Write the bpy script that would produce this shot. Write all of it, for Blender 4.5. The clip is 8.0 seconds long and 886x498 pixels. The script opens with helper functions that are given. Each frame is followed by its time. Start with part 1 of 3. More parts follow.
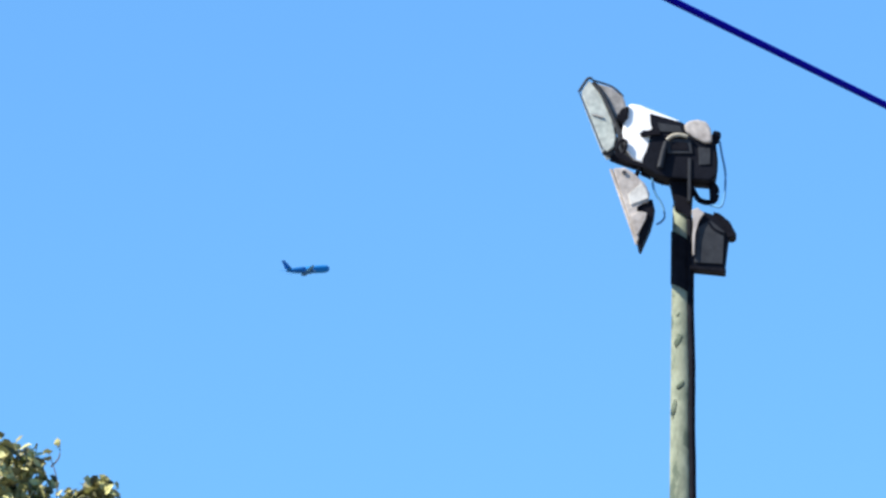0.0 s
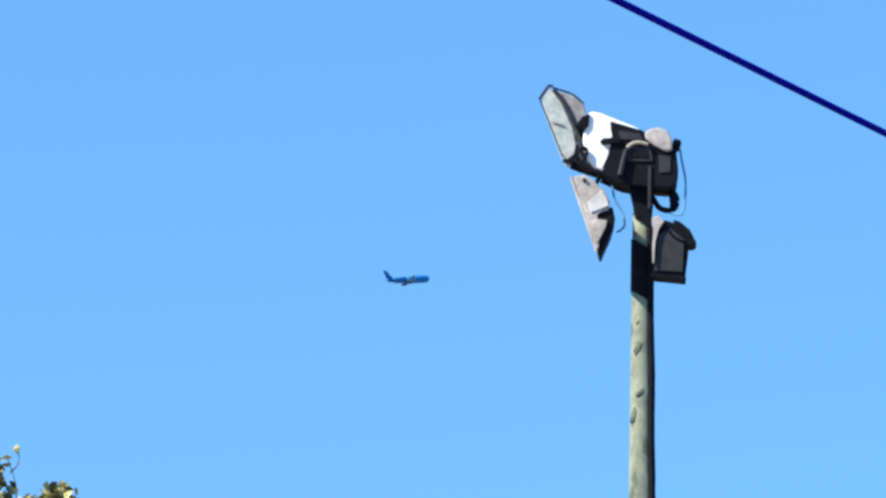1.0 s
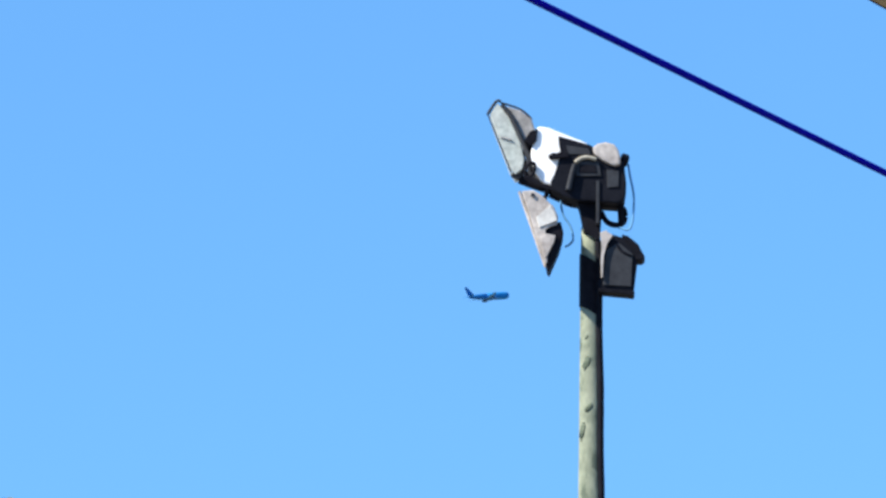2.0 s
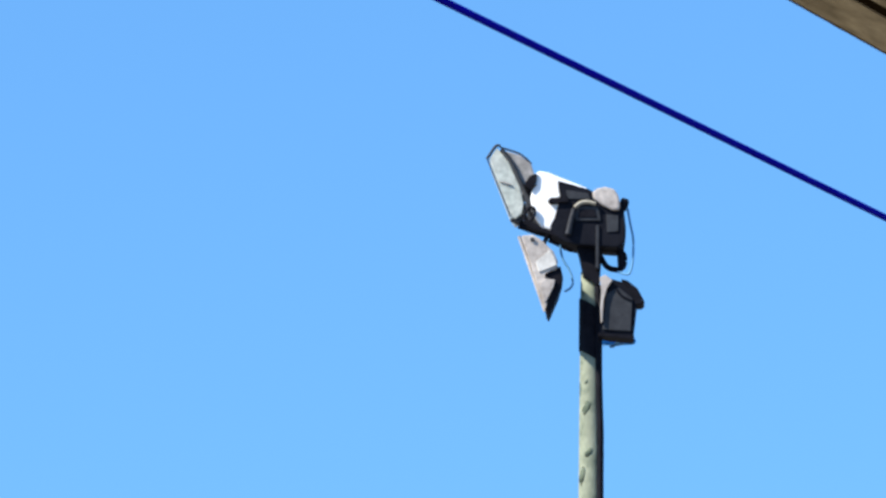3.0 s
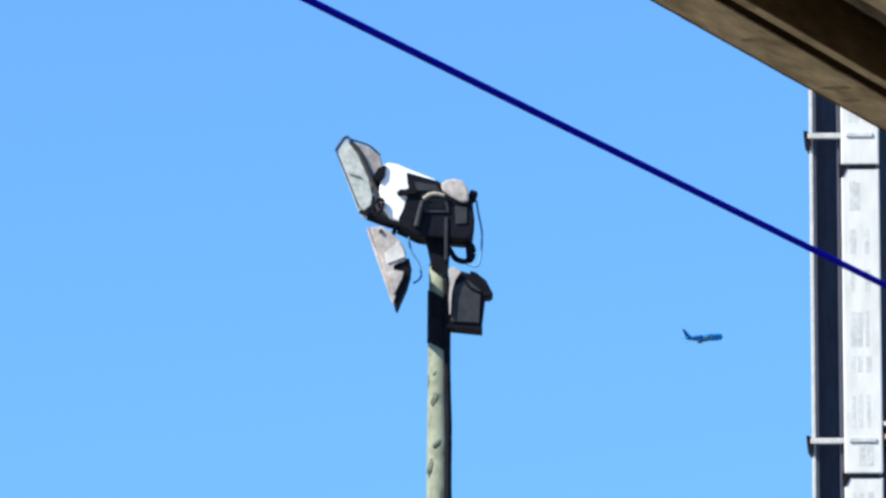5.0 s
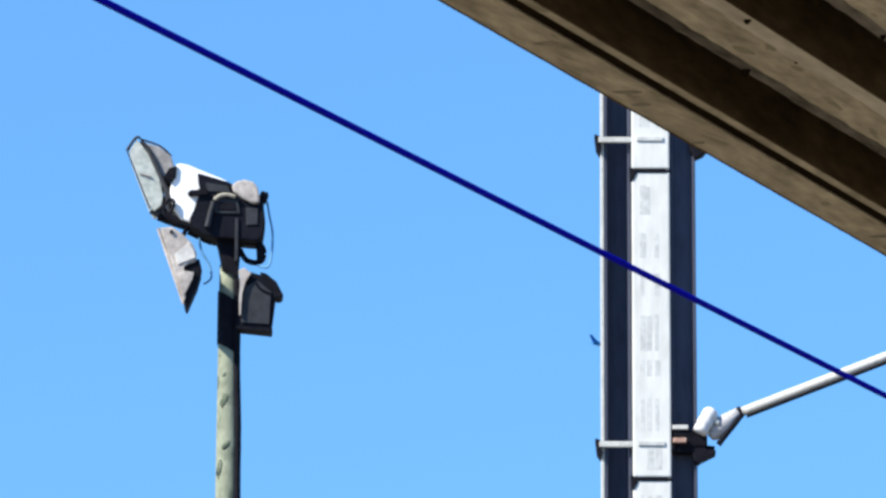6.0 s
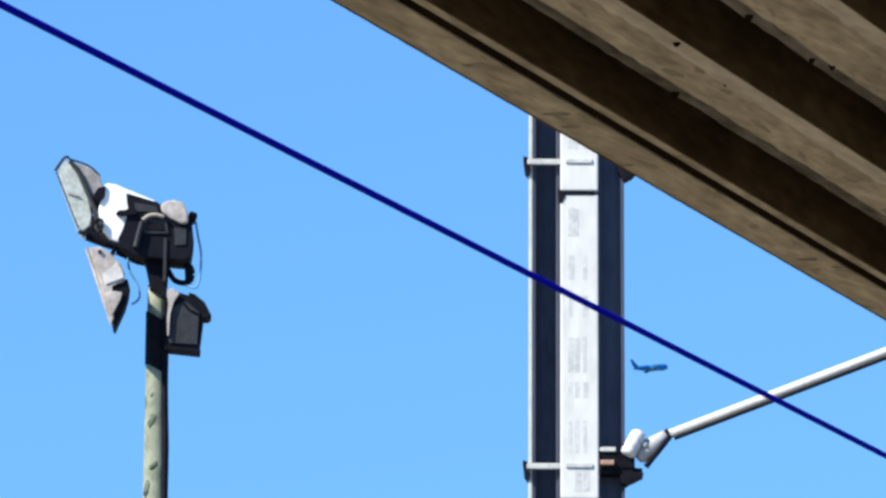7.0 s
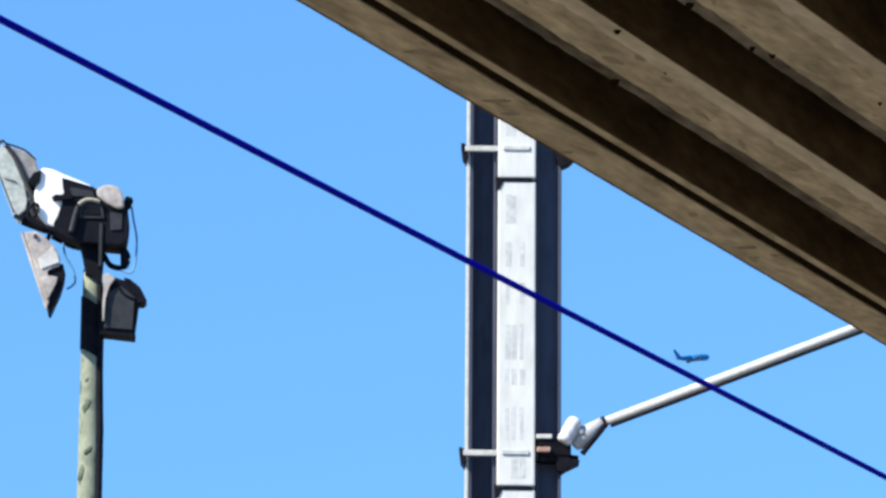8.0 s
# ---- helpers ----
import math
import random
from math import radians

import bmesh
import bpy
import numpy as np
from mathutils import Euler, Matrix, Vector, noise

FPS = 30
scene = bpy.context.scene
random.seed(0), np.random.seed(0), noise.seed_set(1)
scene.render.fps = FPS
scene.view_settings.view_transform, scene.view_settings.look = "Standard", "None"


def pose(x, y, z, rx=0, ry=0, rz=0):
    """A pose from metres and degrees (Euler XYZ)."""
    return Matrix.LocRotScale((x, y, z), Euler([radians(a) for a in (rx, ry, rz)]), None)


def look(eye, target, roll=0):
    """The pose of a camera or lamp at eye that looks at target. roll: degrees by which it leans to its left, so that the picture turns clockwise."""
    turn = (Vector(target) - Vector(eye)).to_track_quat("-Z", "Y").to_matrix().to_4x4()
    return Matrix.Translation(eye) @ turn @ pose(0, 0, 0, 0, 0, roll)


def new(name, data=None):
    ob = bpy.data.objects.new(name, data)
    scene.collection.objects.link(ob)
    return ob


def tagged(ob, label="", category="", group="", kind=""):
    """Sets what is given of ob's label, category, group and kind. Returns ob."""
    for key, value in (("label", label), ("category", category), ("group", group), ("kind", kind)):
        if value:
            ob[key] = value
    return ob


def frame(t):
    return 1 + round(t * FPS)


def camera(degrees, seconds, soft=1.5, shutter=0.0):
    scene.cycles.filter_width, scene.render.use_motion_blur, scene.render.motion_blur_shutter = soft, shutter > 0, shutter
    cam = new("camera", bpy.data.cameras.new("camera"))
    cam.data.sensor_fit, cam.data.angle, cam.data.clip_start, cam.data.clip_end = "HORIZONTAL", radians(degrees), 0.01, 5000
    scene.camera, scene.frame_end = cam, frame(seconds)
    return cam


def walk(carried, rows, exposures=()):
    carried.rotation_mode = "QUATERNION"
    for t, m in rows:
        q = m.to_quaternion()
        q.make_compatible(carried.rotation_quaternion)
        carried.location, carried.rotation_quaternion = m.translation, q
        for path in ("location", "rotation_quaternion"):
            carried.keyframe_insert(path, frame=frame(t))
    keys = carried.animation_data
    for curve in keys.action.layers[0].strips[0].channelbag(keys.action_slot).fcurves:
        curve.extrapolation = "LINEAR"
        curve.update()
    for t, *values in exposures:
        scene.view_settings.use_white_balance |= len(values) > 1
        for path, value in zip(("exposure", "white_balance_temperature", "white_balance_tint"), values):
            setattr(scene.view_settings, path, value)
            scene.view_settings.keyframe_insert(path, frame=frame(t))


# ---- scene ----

# ---------------------------------------------------------------- camera
EYE = Vector((0.0, 0.0, 1.6))
cam = camera(10.0, 8.0, soft=2.8)


def aim(azimuth, elevation, roll, drift):
    a, e = radians(azimuth), radians(elevation)
    way = Vector((math.sin(a) * math.cos(e), math.cos(a) * math.cos(e), math.sin(e)))
    eye = EYE + Vector((drift, 0, 0))
    return look(eye, eye + way * 10, roll)


# seconds, azimuth from +y to the right, elevation, roll (degrees); sideways drift of the hand (metres) where there is any
PAN = [
    (0.0, -6.102, 13.517, 1.074),
    (0.5, -5.933, 13.566, 1.172),
    (0.8, -5.765, 13.619, 1.150),
    (1.0, -5.639, 13.607, 1.139),
    (1.2, -5.517, 13.633, 1.000),
    (1.5, -5.285, 13.591, 0.775),
    (1.7, -5.136, 13.644, 0.800),
    (2.8, -4.987, 14.231, 0.829),
    (3.0, -5.045, 14.295, 0.781),
    (3.5, -5.050, 14.262, 0.926),
    (4.0, -4.747, 14.247, 1.089),
    (4.2, -4.569, 14.316, 0.986),
    (4.5, -4.301, 14.398, 1.015),
    (4.7, -3.955, 14.337, 0.994),
    (4.8, -3.817, 14.334, 0.800),
    (5.0, -3.277, 14.219, 0.484),
    (5.2, -2.518, 14.073, 0.311),
    (6.3, -0.589, 14.397, 0.319),
    (6.5, -0.449, 14.499, 0.327),
    (6.7, -0.290, 14.549, 0.370),
    (7.0, 0.000, 14.500, 0.328),
    (7.2, 0.216, 14.432, 0.260, -0.004),
    (7.5, 0.525, 14.343, 0.182, -0.008),
    (7.8, 0.707, 14.348, 0.406, -0.008),
    (8.0, 0.760, 14.351, 0.436, -0.008)]
walk(cam, [(t, aim(a, e, r, drift[0] if drift else 0.0)) for t, a, e, r, *drift in PAN])

# ---------------------------------------------------------------- light
SUN_AZ, SUN_EL = 240.0, 42.0
world = bpy.data.worlds.new("sky")
scene.world = world
world.use_nodes = True
wn, wl = world.node_tree.nodes, world.node_tree.links
sky = wn.new("ShaderNodeTexSky")
sky.sky_type = "NISHITA"
sky.sun_disc = False
sky.sun_elevation, sky.sun_rotation = radians(SUN_EL), radians(SUN_AZ)
sky.altitude, sky.air_density, sky.dust_density, sky.ozone_density = 0, 1.0, 0.0, 6.0
# the sky of a clear dry day: an even blue well up from the horizon
way = wn.new("ShaderNodeTexCoord")
even = wn.new("ShaderNodeMapping")
even.inputs["Location"].default_value, even.inputs["Scale"].default_value = (0, 0, 0.125), (1, 1, 0.5)
wl.new(way.outputs["Generated"], even.inputs["Vector"])
wl.new(even.outputs["Vector"], sky.inputs["Vector"])
tint = wn.new("ShaderNodeMix")
tint.data_type, tint.blend_type = "RGBA", "MULTIPLY"
tint.inputs[0].default_value = 1.0
tint.inputs[7].default_value = (0.615, 0.917, 1.06, 1)
wl.new(sky.outputs["Color"], tint.inputs[6])
wl.new(tint.outputs[2], wn["Background"].inputs["Color"])
wn["Background"].inputs["Strength"].default_value = 0.102

sun = new("sun", bpy.data.lights.new("sun", "SUN"))
sun.data.energy, sun.data.angle, sun.data.color = 5.0, radians(0.5), (1.0, 0.93, 0.82)
s_az, s_el = radians(SUN_AZ), radians(SUN_EL)
sun.matrix_world = look(Vector((math.sin(s_az) * math.cos(s_el), math.cos(s_az) * math.cos(s_el), math.sin(s_el))) * 100, (0, 0, 0))
scene.view_settings.exposure = 1.0


# ---------------------------------------------------------------- materials
def material(name, colour, other=None, rough=0.7, metal=0.0, scale=6.0, detail_scale=60.0, bump=0.2, lean=(1, 1, 1), spots=None, per_piece=0.0, spec=0.5, grainy=0.35):
    """Two colours mixed by coarse noise, fine grain on top, relief, and if given dark spots (colour, threshold, scale)."""
    m = bpy.data.materials.new(name)
    m.use_nodes = True
    n, l = m.node_tree.nodes, m.node_tree.links
    b = n["Principled BSDF"]
    b.inputs["Metallic"].default_value = metal
    b.inputs["Specular IOR Level"].default_value = spec
    co = n.new("ShaderNodeTexCoord")
    mp = n.new("ShaderNodeMapping")
    mp.inputs["Scale"].default_value = lean
    l.new(co.outputs["Object"], mp.inputs["Vector"])
    big = n.new("ShaderNodeTexNoise")
    big.inputs["Scale"].default_value, big.inputs["Detail"].default_value, big.inputs["Roughness"].default_value = scale, 5, 0.6
    fine = n.new("ShaderNodeTexNoise")
    fine.inputs["Scale"].default_value, fine.inputs["Detail"].default_value = detail_scale, 4
    l.new(mp.outputs["Vector"], big.inputs["Vector"])
    l.new(mp.outputs["Vector"], fine.inputs["Vector"])
    ramp = n.new("ShaderNodeValToRGB")
    ramp.color_ramp.elements[0].position, ramp.color_ramp.elements[1].position = 0.35, 0.65
    ramp.color_ramp.elements[0].color = (*colour, 1)
    ramp.color_ramp.elements[1].color = (*(other or [c * 0.75 for c in colour]), 1)
    l.new(big.outputs["Fac"], ramp.inputs["Fac"])
    last = ramp.outputs["Color"]
    grain = n.new("ShaderNodeMix")
    grain.data_type, grain.blend_type = "RGBA", "OVERLAY"
    grain.inputs[0].default_value = grainy
    l.new(last, grain.inputs[6])
    l.new(fine.outputs["Fac"], grain.inputs[7])
    last = grain.outputs[2]
    if spots:
        sp = n.new("ShaderNodeTexNoise")
        sp.inputs["Scale"].default_value, sp.inputs["Detail"].default_value = spots[2], 3
        l.new(mp.outputs["Vector"], sp.inputs["Vector"])
        sr = n.new("ShaderNodeValToRGB")
        sr.color_ramp.elements[0].position, sr.color_ramp.elements[1].position = spots[1], spots[1] + 0.05
        l.new(sp.outputs["Fac"], sr.inputs["Fac"])
        mx = n.new("ShaderNodeMix")
        mx.data_type = "RGBA"
        l.new(sr.outputs["Color"], mx.inputs[0])
        l.new(last, mx.inputs[6])
        mx.inputs[7].default_value = (*spots[0], 1)
        last = mx.outputs[2]
    if per_piece:
        geo = n.new("ShaderNodeNewGeometry")
        hsv = n.new("ShaderNodeHueSaturation")
        mr = n.new("ShaderNodeMapRange")
        mr.inputs["To Min"].default_value, mr.inputs["To Max"].default_value = 1 - per_piece, 1 + per_piece
        l.new(geo.outputs["Random Per Island"], mr.inputs["Value"])
        l.new(mr.outputs["Result"], hsv.inputs["Value"])
        l.new(last, hsv.inputs["Color"])
        last = hsv.outputs["Color"]
    l.new(last, b.inputs["Base Color"])
    rr = n.new("ShaderNodeMapRange")
    rr.inputs["To Min"].default_value, rr.inputs["To Max"].default_value = max(0.05, rough - 0.12), min(1, rough + 0.12)
    l.new(big.outputs["Fac"], rr.inputs["Value"])
    l.new(rr.outputs["Result"], b.inputs["Roughness"])
    bp = n.new("ShaderNodeBump")
    bp.inputs["Strength"].default_value, bp.inputs["Distance"].default_value = bump, 0.01
    l.new(fine.outputs["Fac"], bp.inputs["Height"])
    l.new(bp.outputs["Normal"], b.inputs["Normal"])
    return m


GROUND = material("pale gravel", (0.21, 0.19, 0.155), (0.15, 0.135, 0.11), 0.95, scale=0.4, detail_scale=8)
CONCRETE = material("weathered tan concrete", (0.405, 0.33, 0.215), (0.26, 0.208, 0.132), 0.95, scale=13, detail_scale=48, bump=0.4, lean=(1, 0.27, 1), spots=((0.23, 0.185, 0.115), 0.61, 24), spec=0.0, grainy=0.6)
PALE_CONCRETE = material("pale concrete", (0.46, 0.385, 0.27), (0.37, 0.305, 0.21), 0.95, scale=11, detail_scale=42, bump=0.35, lean=(1, 0.26, 1), spec=0.0, grainy=0.4)
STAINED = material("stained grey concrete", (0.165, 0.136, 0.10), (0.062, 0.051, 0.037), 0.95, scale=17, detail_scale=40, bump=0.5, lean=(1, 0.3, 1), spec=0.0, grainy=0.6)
SPALLED = material("spalled tan concrete", (0.25, 0.20, 0.135), (0.17, 0.138, 0.092), 0.95, scale=25, detail_scale=60, bump=0.5, spec=0.0)
# the canopy concrete again, darkened so its colour carries the recess shade
SHADED_CONCRETE = material("dark brown shaded concrete", (0.098, 0.064, 0.030), (0.060, 0.038, 0.0175), 0.95, scale=11, detail_scale=36, lean=(1, 0.3, 1), spec=0.0, grainy=0.75)
# near-black colour standing in for the shade inside the groove and holes
GROOVE = material("groove and hole shade", (0.016, 0.010, 0.005), (0.010, 0.006, 0.003), 0.95, scale=5, spec=0.0)
CABLE = material("navy cable sheath", (0.003, 0.002, 0.27), (0.004, 0.003, 0.33), 0.7, scale=20, bump=0.05, spec=0.03)
# galvanised mast steel, coloured dark to hold the shadow inside the channels
SHADED_MAST_STEEL = material("shaded blue grey steel", (0.060, 0.068, 0.10), (0.042, 0.048, 0.072), 0.7, scale=4, detail_scale=60, lean=(1, 1, 0.2), bump=0.1, spec=0.2)
GALV = material("galvanised steel", (0.50, 0.50, 0.46), (0.40, 0.40, 0.37), 0.6, scale=14, detail_scale=90, bump=0.08)
WHITE_COVER = material("white painted steel cover", (0.60, 0.605, 0.575), (0.55, 0.555, 0.525), 0.6, scale=6, detail_scale=22, lean=(1.5, 1, 0.5), bump=0.05, spec=0.3, grainy=0.3)
FADED = material("faded grey print", (0.44, 0.45, 0.435), (0.50, 0.51, 0.49), 0.7, scale=16, detail_scale=60, spec=0.2)
CAST_GREY = material("cast grey iron", (0.42, 0.41, 0.41), (0.33, 0.32, 0.32), 0.8, scale=18, detail_scale=70, bump=0.2, spec=0.2)
PORCELAIN = material("white glazed porcelain", (0.66, 0.65, 0.63), (0.56, 0.55, 0.54), 0.25, scale=9, bump=0.02)
# also colours the added shade pieces on shaft, tube and wedge lamp
BLACK_STEEL = material("black steel and painted shade", (0.005, 0.005, 0.008), (0.010, 0.010, 0.014), 0.7, scale=12, bump=0.1, spec=0.06)
RUST = material("rusty red steel", (0.30, 0.16, 0.11), (0.42, 0.30, 0.25), 0.8, scale=20, bump=0.2)
TUBE = material("zinc tube", (0.50, 0.505, 0.49), (0.45, 0.455, 0.445), 0.85, scale=10, detail_scale=70, bump=0.05, spec=0.1)
POLE = material("lichen mottled timber", (0.265, 0.285, 0.21), (0.155, 0.178, 0.128), 0.95, scale=6.5, detail_scale=14, lean=(1, 1, 0.6), bump=0.5, spots=((0.10, 0.122, 0.09), 0.57, 6.3), spec=0.1, grainy=0.4)
LICHEN = material("dark green lichen", (0.135, 0.158, 0.115), (0.075, 0.095, 0.068), 0.95, scale=14, detail_scale=40, bump=0.5, spec=0.05)
LAMP_TAN = material("dusty tan aluminium", (0.47, 0.425, 0.385), (0.31, 0.275, 0.25), 0.65, scale=4, detail_scale=22, bump=0.1, spec=0.3, grainy=0.5)
# lighter copy of the lamp's tan, with sunlight put into the colour
SUNLIT_TAN = material("sunlit tan metal", (0.60, 0.58, 0.53), (0.48, 0.46, 0.42), 0.5, scale=6, detail_scale=30, bump=0.05)
LAMP_BRONZE = material("worn bronze metal", (0.36, 0.33, 0.26), (0.24, 0.22, 0.175), 0.6, scale=8, detail_scale=40, bump=0.1, spec=0.3)
LAMP_PALE = material("pale dusty lamp glass", (0.46, 0.475, 0.43), (0.36, 0.39, 0.35), 0.4, scale=4, detail_scale=18, bump=0.03, grainy=0.6)
VISOR_GREY = material("weathered grey aluminium", (0.33, 0.315, 0.30), (0.21, 0.20, 0.19), 0.7, scale=4.5, detail_scale=20, bump=0.1, spec=0.2, grainy=0.5)
LAMP_WHITE = material("white enamel", (0.88, 0.88, 0.87), (0.83, 0.83, 0.82), 0.5, scale=5, bump=0.02)
LAMP_DARK = material("charcoal cast aluminium", (0.006, 0.0068, 0.011), (0.010, 0.011, 0.016), 0.7, scale=5, detail_scale=40, bump=0.15, spec=0.05)
LAMP_GREY = material("worn grey cast aluminium", (0.036, 0.039, 0.045), (0.023, 0.025, 0.030), 0.65, scale=8, detail_scale=50, bump=0.1, spec=0.15)
TEAL = material("teal cable sheath", (0.12, 0.30, 0.50), (0.10, 0.26, 0.43), 0.6, scale=15, bump=0.05, spec=0.2)
BARK = material("grey brown bark", (0.15, 0.12, 0.09), (0.09, 0.07, 0.05), 0.95, scale=8, detail_scale=50, lean=(1, 1, 0.3), bump=0.6)
LEAF = material("olive leaf", (0.42, 0.38, 0.17), (0.14, 0.15, 0.048), 0.5, scale=4, detail_scale=20, bump=0.05, per_piece=0.85, spec=0.3)
# the blue of kilometres of haze is mixed into these four aircraft colours
JET_HAZE = material("hazy blue aircraft", (0.014, 0.17, 0.43), (0.012, 0.155, 0.39), 0.5, scale=0.3, detail_scale=3, bump=0.02, spec=0.05)
JET_DARK = material("dark hazy blue aircraft", (0.011, 0.13, 0.36), (0.010, 0.115, 0.32), 0.5, scale=0.3, detail_scale=3, bump=0.02, spec=0.1)
JET_WING = material("pale hazy grey blue wing", (0.085, 0.25, 0.45), (0.075, 0.22, 0.41), 0.5, scale=0.3, detail_scale=3, bump=0.02, spec=0.1)
JET_BELLY = material("hazy grey blue aircraft belly", (0.065, 0.15, 0.27), (0.055, 0.13, 0.24), 0.5, scale=0.3, detail_scale=3, bump=0.02, spec=0.1)


# ---------------------------------------------------------------- mesh helpers
def finish(bm, name, mat, parent=None, label="", smooth=False):
    bmesh.ops.recalc_face_normals(bm, faces=bm.faces)
    me = bpy.data.meshes.new(name)
    bm.to_mesh(me)
    bm.free()
    for p in me.polygons:
        p.use_smooth = smooth
    me.materials.append(mat)
    ob = new(name, me)
    if parent:
        ob.parent = parent
    if label:
        tagged(ob, label)
    return ob


def part(name, bm, mat, parent, label="", smooth=False):
    return finish(bm, name, mat, parent, label, smooth)


def empty(name, m):
    ob = new(name)
    ob.empty_display_size = 0.2
    ob.matrix_world = m
    return ob


def rounded(bm, w):
    if w:
        bmesh.ops.bevel(bm, geom=list(bm.edges), offset=w, segments=2, profile=0.6, affect="EDGES", clamp_overlap=True)
    return bm


def box(x0, x1, y0, y1, z0, z1, w=0.004):
    bm = bmesh.new()
    bmesh.ops.create_cube(bm, size=1)
    for v in bm.verts:
        v.co = ((x0 + x1) / 2 + v.co.x * (x1 - x0), (y0 + y1) / 2 + v.co.y * (y1 - y0), (z0 + z1) / 2 + v.co.z * (z1 - z0))
    return rounded(bm, w)


def prism(outline, y0, y1, w=0.01, shrink=1.0):
    """An outline in x and z, drawn from y0 to y1; the far end may be smaller."""
    bm = bmesh.new()
    cx, cz = sum(p[0] for p in outline) / len(outline), sum(p[1] for p in outline) / len(outline)
    near = [bm.verts.new((x, y0, z)) for x, z in outline]
    far = [bm.verts.new((cx + (x - cx) * shrink, y1, cz + (z - cz) * shrink)) for x, z in outline]
    bm.faces.new(near)
    bm.faces.new(far[::-1])
    for i in range(len(outline)):
        j = (i + 1) % len(outline)
        bm.faces.new((near[i], far[i], far[j], near[j]))
    return rounded(bm, w)


def lathe(profile, axis_from, axis_to, sides=28):
    """Radii along an axis: rows of (share of the way, radius)."""
    a, b = Vector(axis_from), Vector(axis_to)
    q = (b - a).to_track_quat("Z", "Y")
    bm = bmesh.new()
    rings = []
    for s, r in profile:
        c = a.lerp(b, s)
        rings.append([bm.verts.new(c + q @ Vector((max(r, 1e-4) * math.cos(k * 2 * math.pi / sides), max(r, 1e-4) * math.sin(k * 2 * math.pi / sides), 0))) for k in range(sides)])
    for r0, r1 in zip(rings, rings[1:]):
        for k in range(sides):
            bm.faces.new((r0[k], r0[(k + 1) % sides], r1[(k + 1) % sides], r1[k]))
    bm.faces.new(rings[0][::-1])
    bm.faces.new(rings[-1])
    return bm


def rod(points, radius, sides=10, end_radius=None):
    """A round bar through points, bent smoothly."""
    pts = [Vector(p) for p in points]
    if len(pts) > 2:
        fine = []
        for i in range(len(pts) - 1):
            p0, p1, p2, p3 = pts[max(i - 1, 0)], pts[i], pts[i + 1], pts[min(i + 2, len(pts) - 1)]
            for k in range(6):
                t = k / 6
                fine.append(0.5 * (2 * p1 + (p2 - p0) * t + (2 * p0 - 5 * p1 + 4 * p2 - p3) * t * t + (3 * p1 - p0 - 3 * p2 + p3) * t ** 3))
        pts = fine + [pts[-1]]
    bm = bmesh.new()
    rings = []
    for i, p in enumerate(pts):
        way = (pts[min(i + 1, len(pts) - 1)] - pts[max(i - 1, 0)]).normalized()
        q = way.to_track_quat("Z", "Y")
        r = radius if end_radius is None else radius + (end_radius - radius) * i / (len(pts) - 1)
        rings.append([bm.verts.new(p + q @ Vector((r * math.cos(k * 2 * math.pi / sides), r * math.sin(k * 2 * math.pi / sides), 0))) for k in range(sides)])
    for r0, r1 in zip(rings, rings[1:]):
        for k in range(sides):
            bm.faces.new((r0[k], r0[(k + 1) % sides], r1[(k + 1) % sides], r1[k]))
    bm.faces.new(rings[0][::-1])
    bm.faces.new(rings[-1])
    return bm


def join(*bms):
    out = bms[0]
    for b in bms[1:]:
        me = bpy.data.meshes.new("piece")
        b.to_mesh(me)
        b.free()
        out.from_mesh(me)
        bpy.data.meshes.remove(me)
    return out


# ---------------------------------------------------------------- ground
bm = bmesh.new()
bmesh.ops.create_grid(bm, x_segments=40, y_segments=40, size=6000)
ground = finish(bm, "ground", GROUND)
tagged(ground, "pale dry gravel ground beside the railway", "ground", kind="structure")

# ---------------------------------------------------------------- canopy over the camera
ROOF_AZ = radians(26.6)
ROOF_Z = 4.2
# local x: inwards from the open edge, local y: along the edge, z up from the soffit
ROOF = Matrix.Translation((0.356, 9.454, ROOF_Z)) @ Matrix.Rotation(-ROOF_AZ, 4, "Z")
Y0, Y1 = -16.0, 22.0
# spalls in the edge beam: inwards, along, half length across the track, half width
CHIPS = [(0.055, 0.775, 0.022, 0.014), (0.088, 0.86, 0.014, 0.010), (0.054, -0.78, 0.024, 0.014), (0.050, -0.43, 0.030, 0.012), (0.038, -0.34, 0.020, 0.012), (0.022, -0.05, 0.014, 0.010)]
# near and far edge of each rib, inwards from the open edge
RIBS = [(0.294, 0.453), (0.600, 0.794), (0.942, 1.122), (1.272, 1.450), (1.597, 1.775), (1.922, 2.100)]


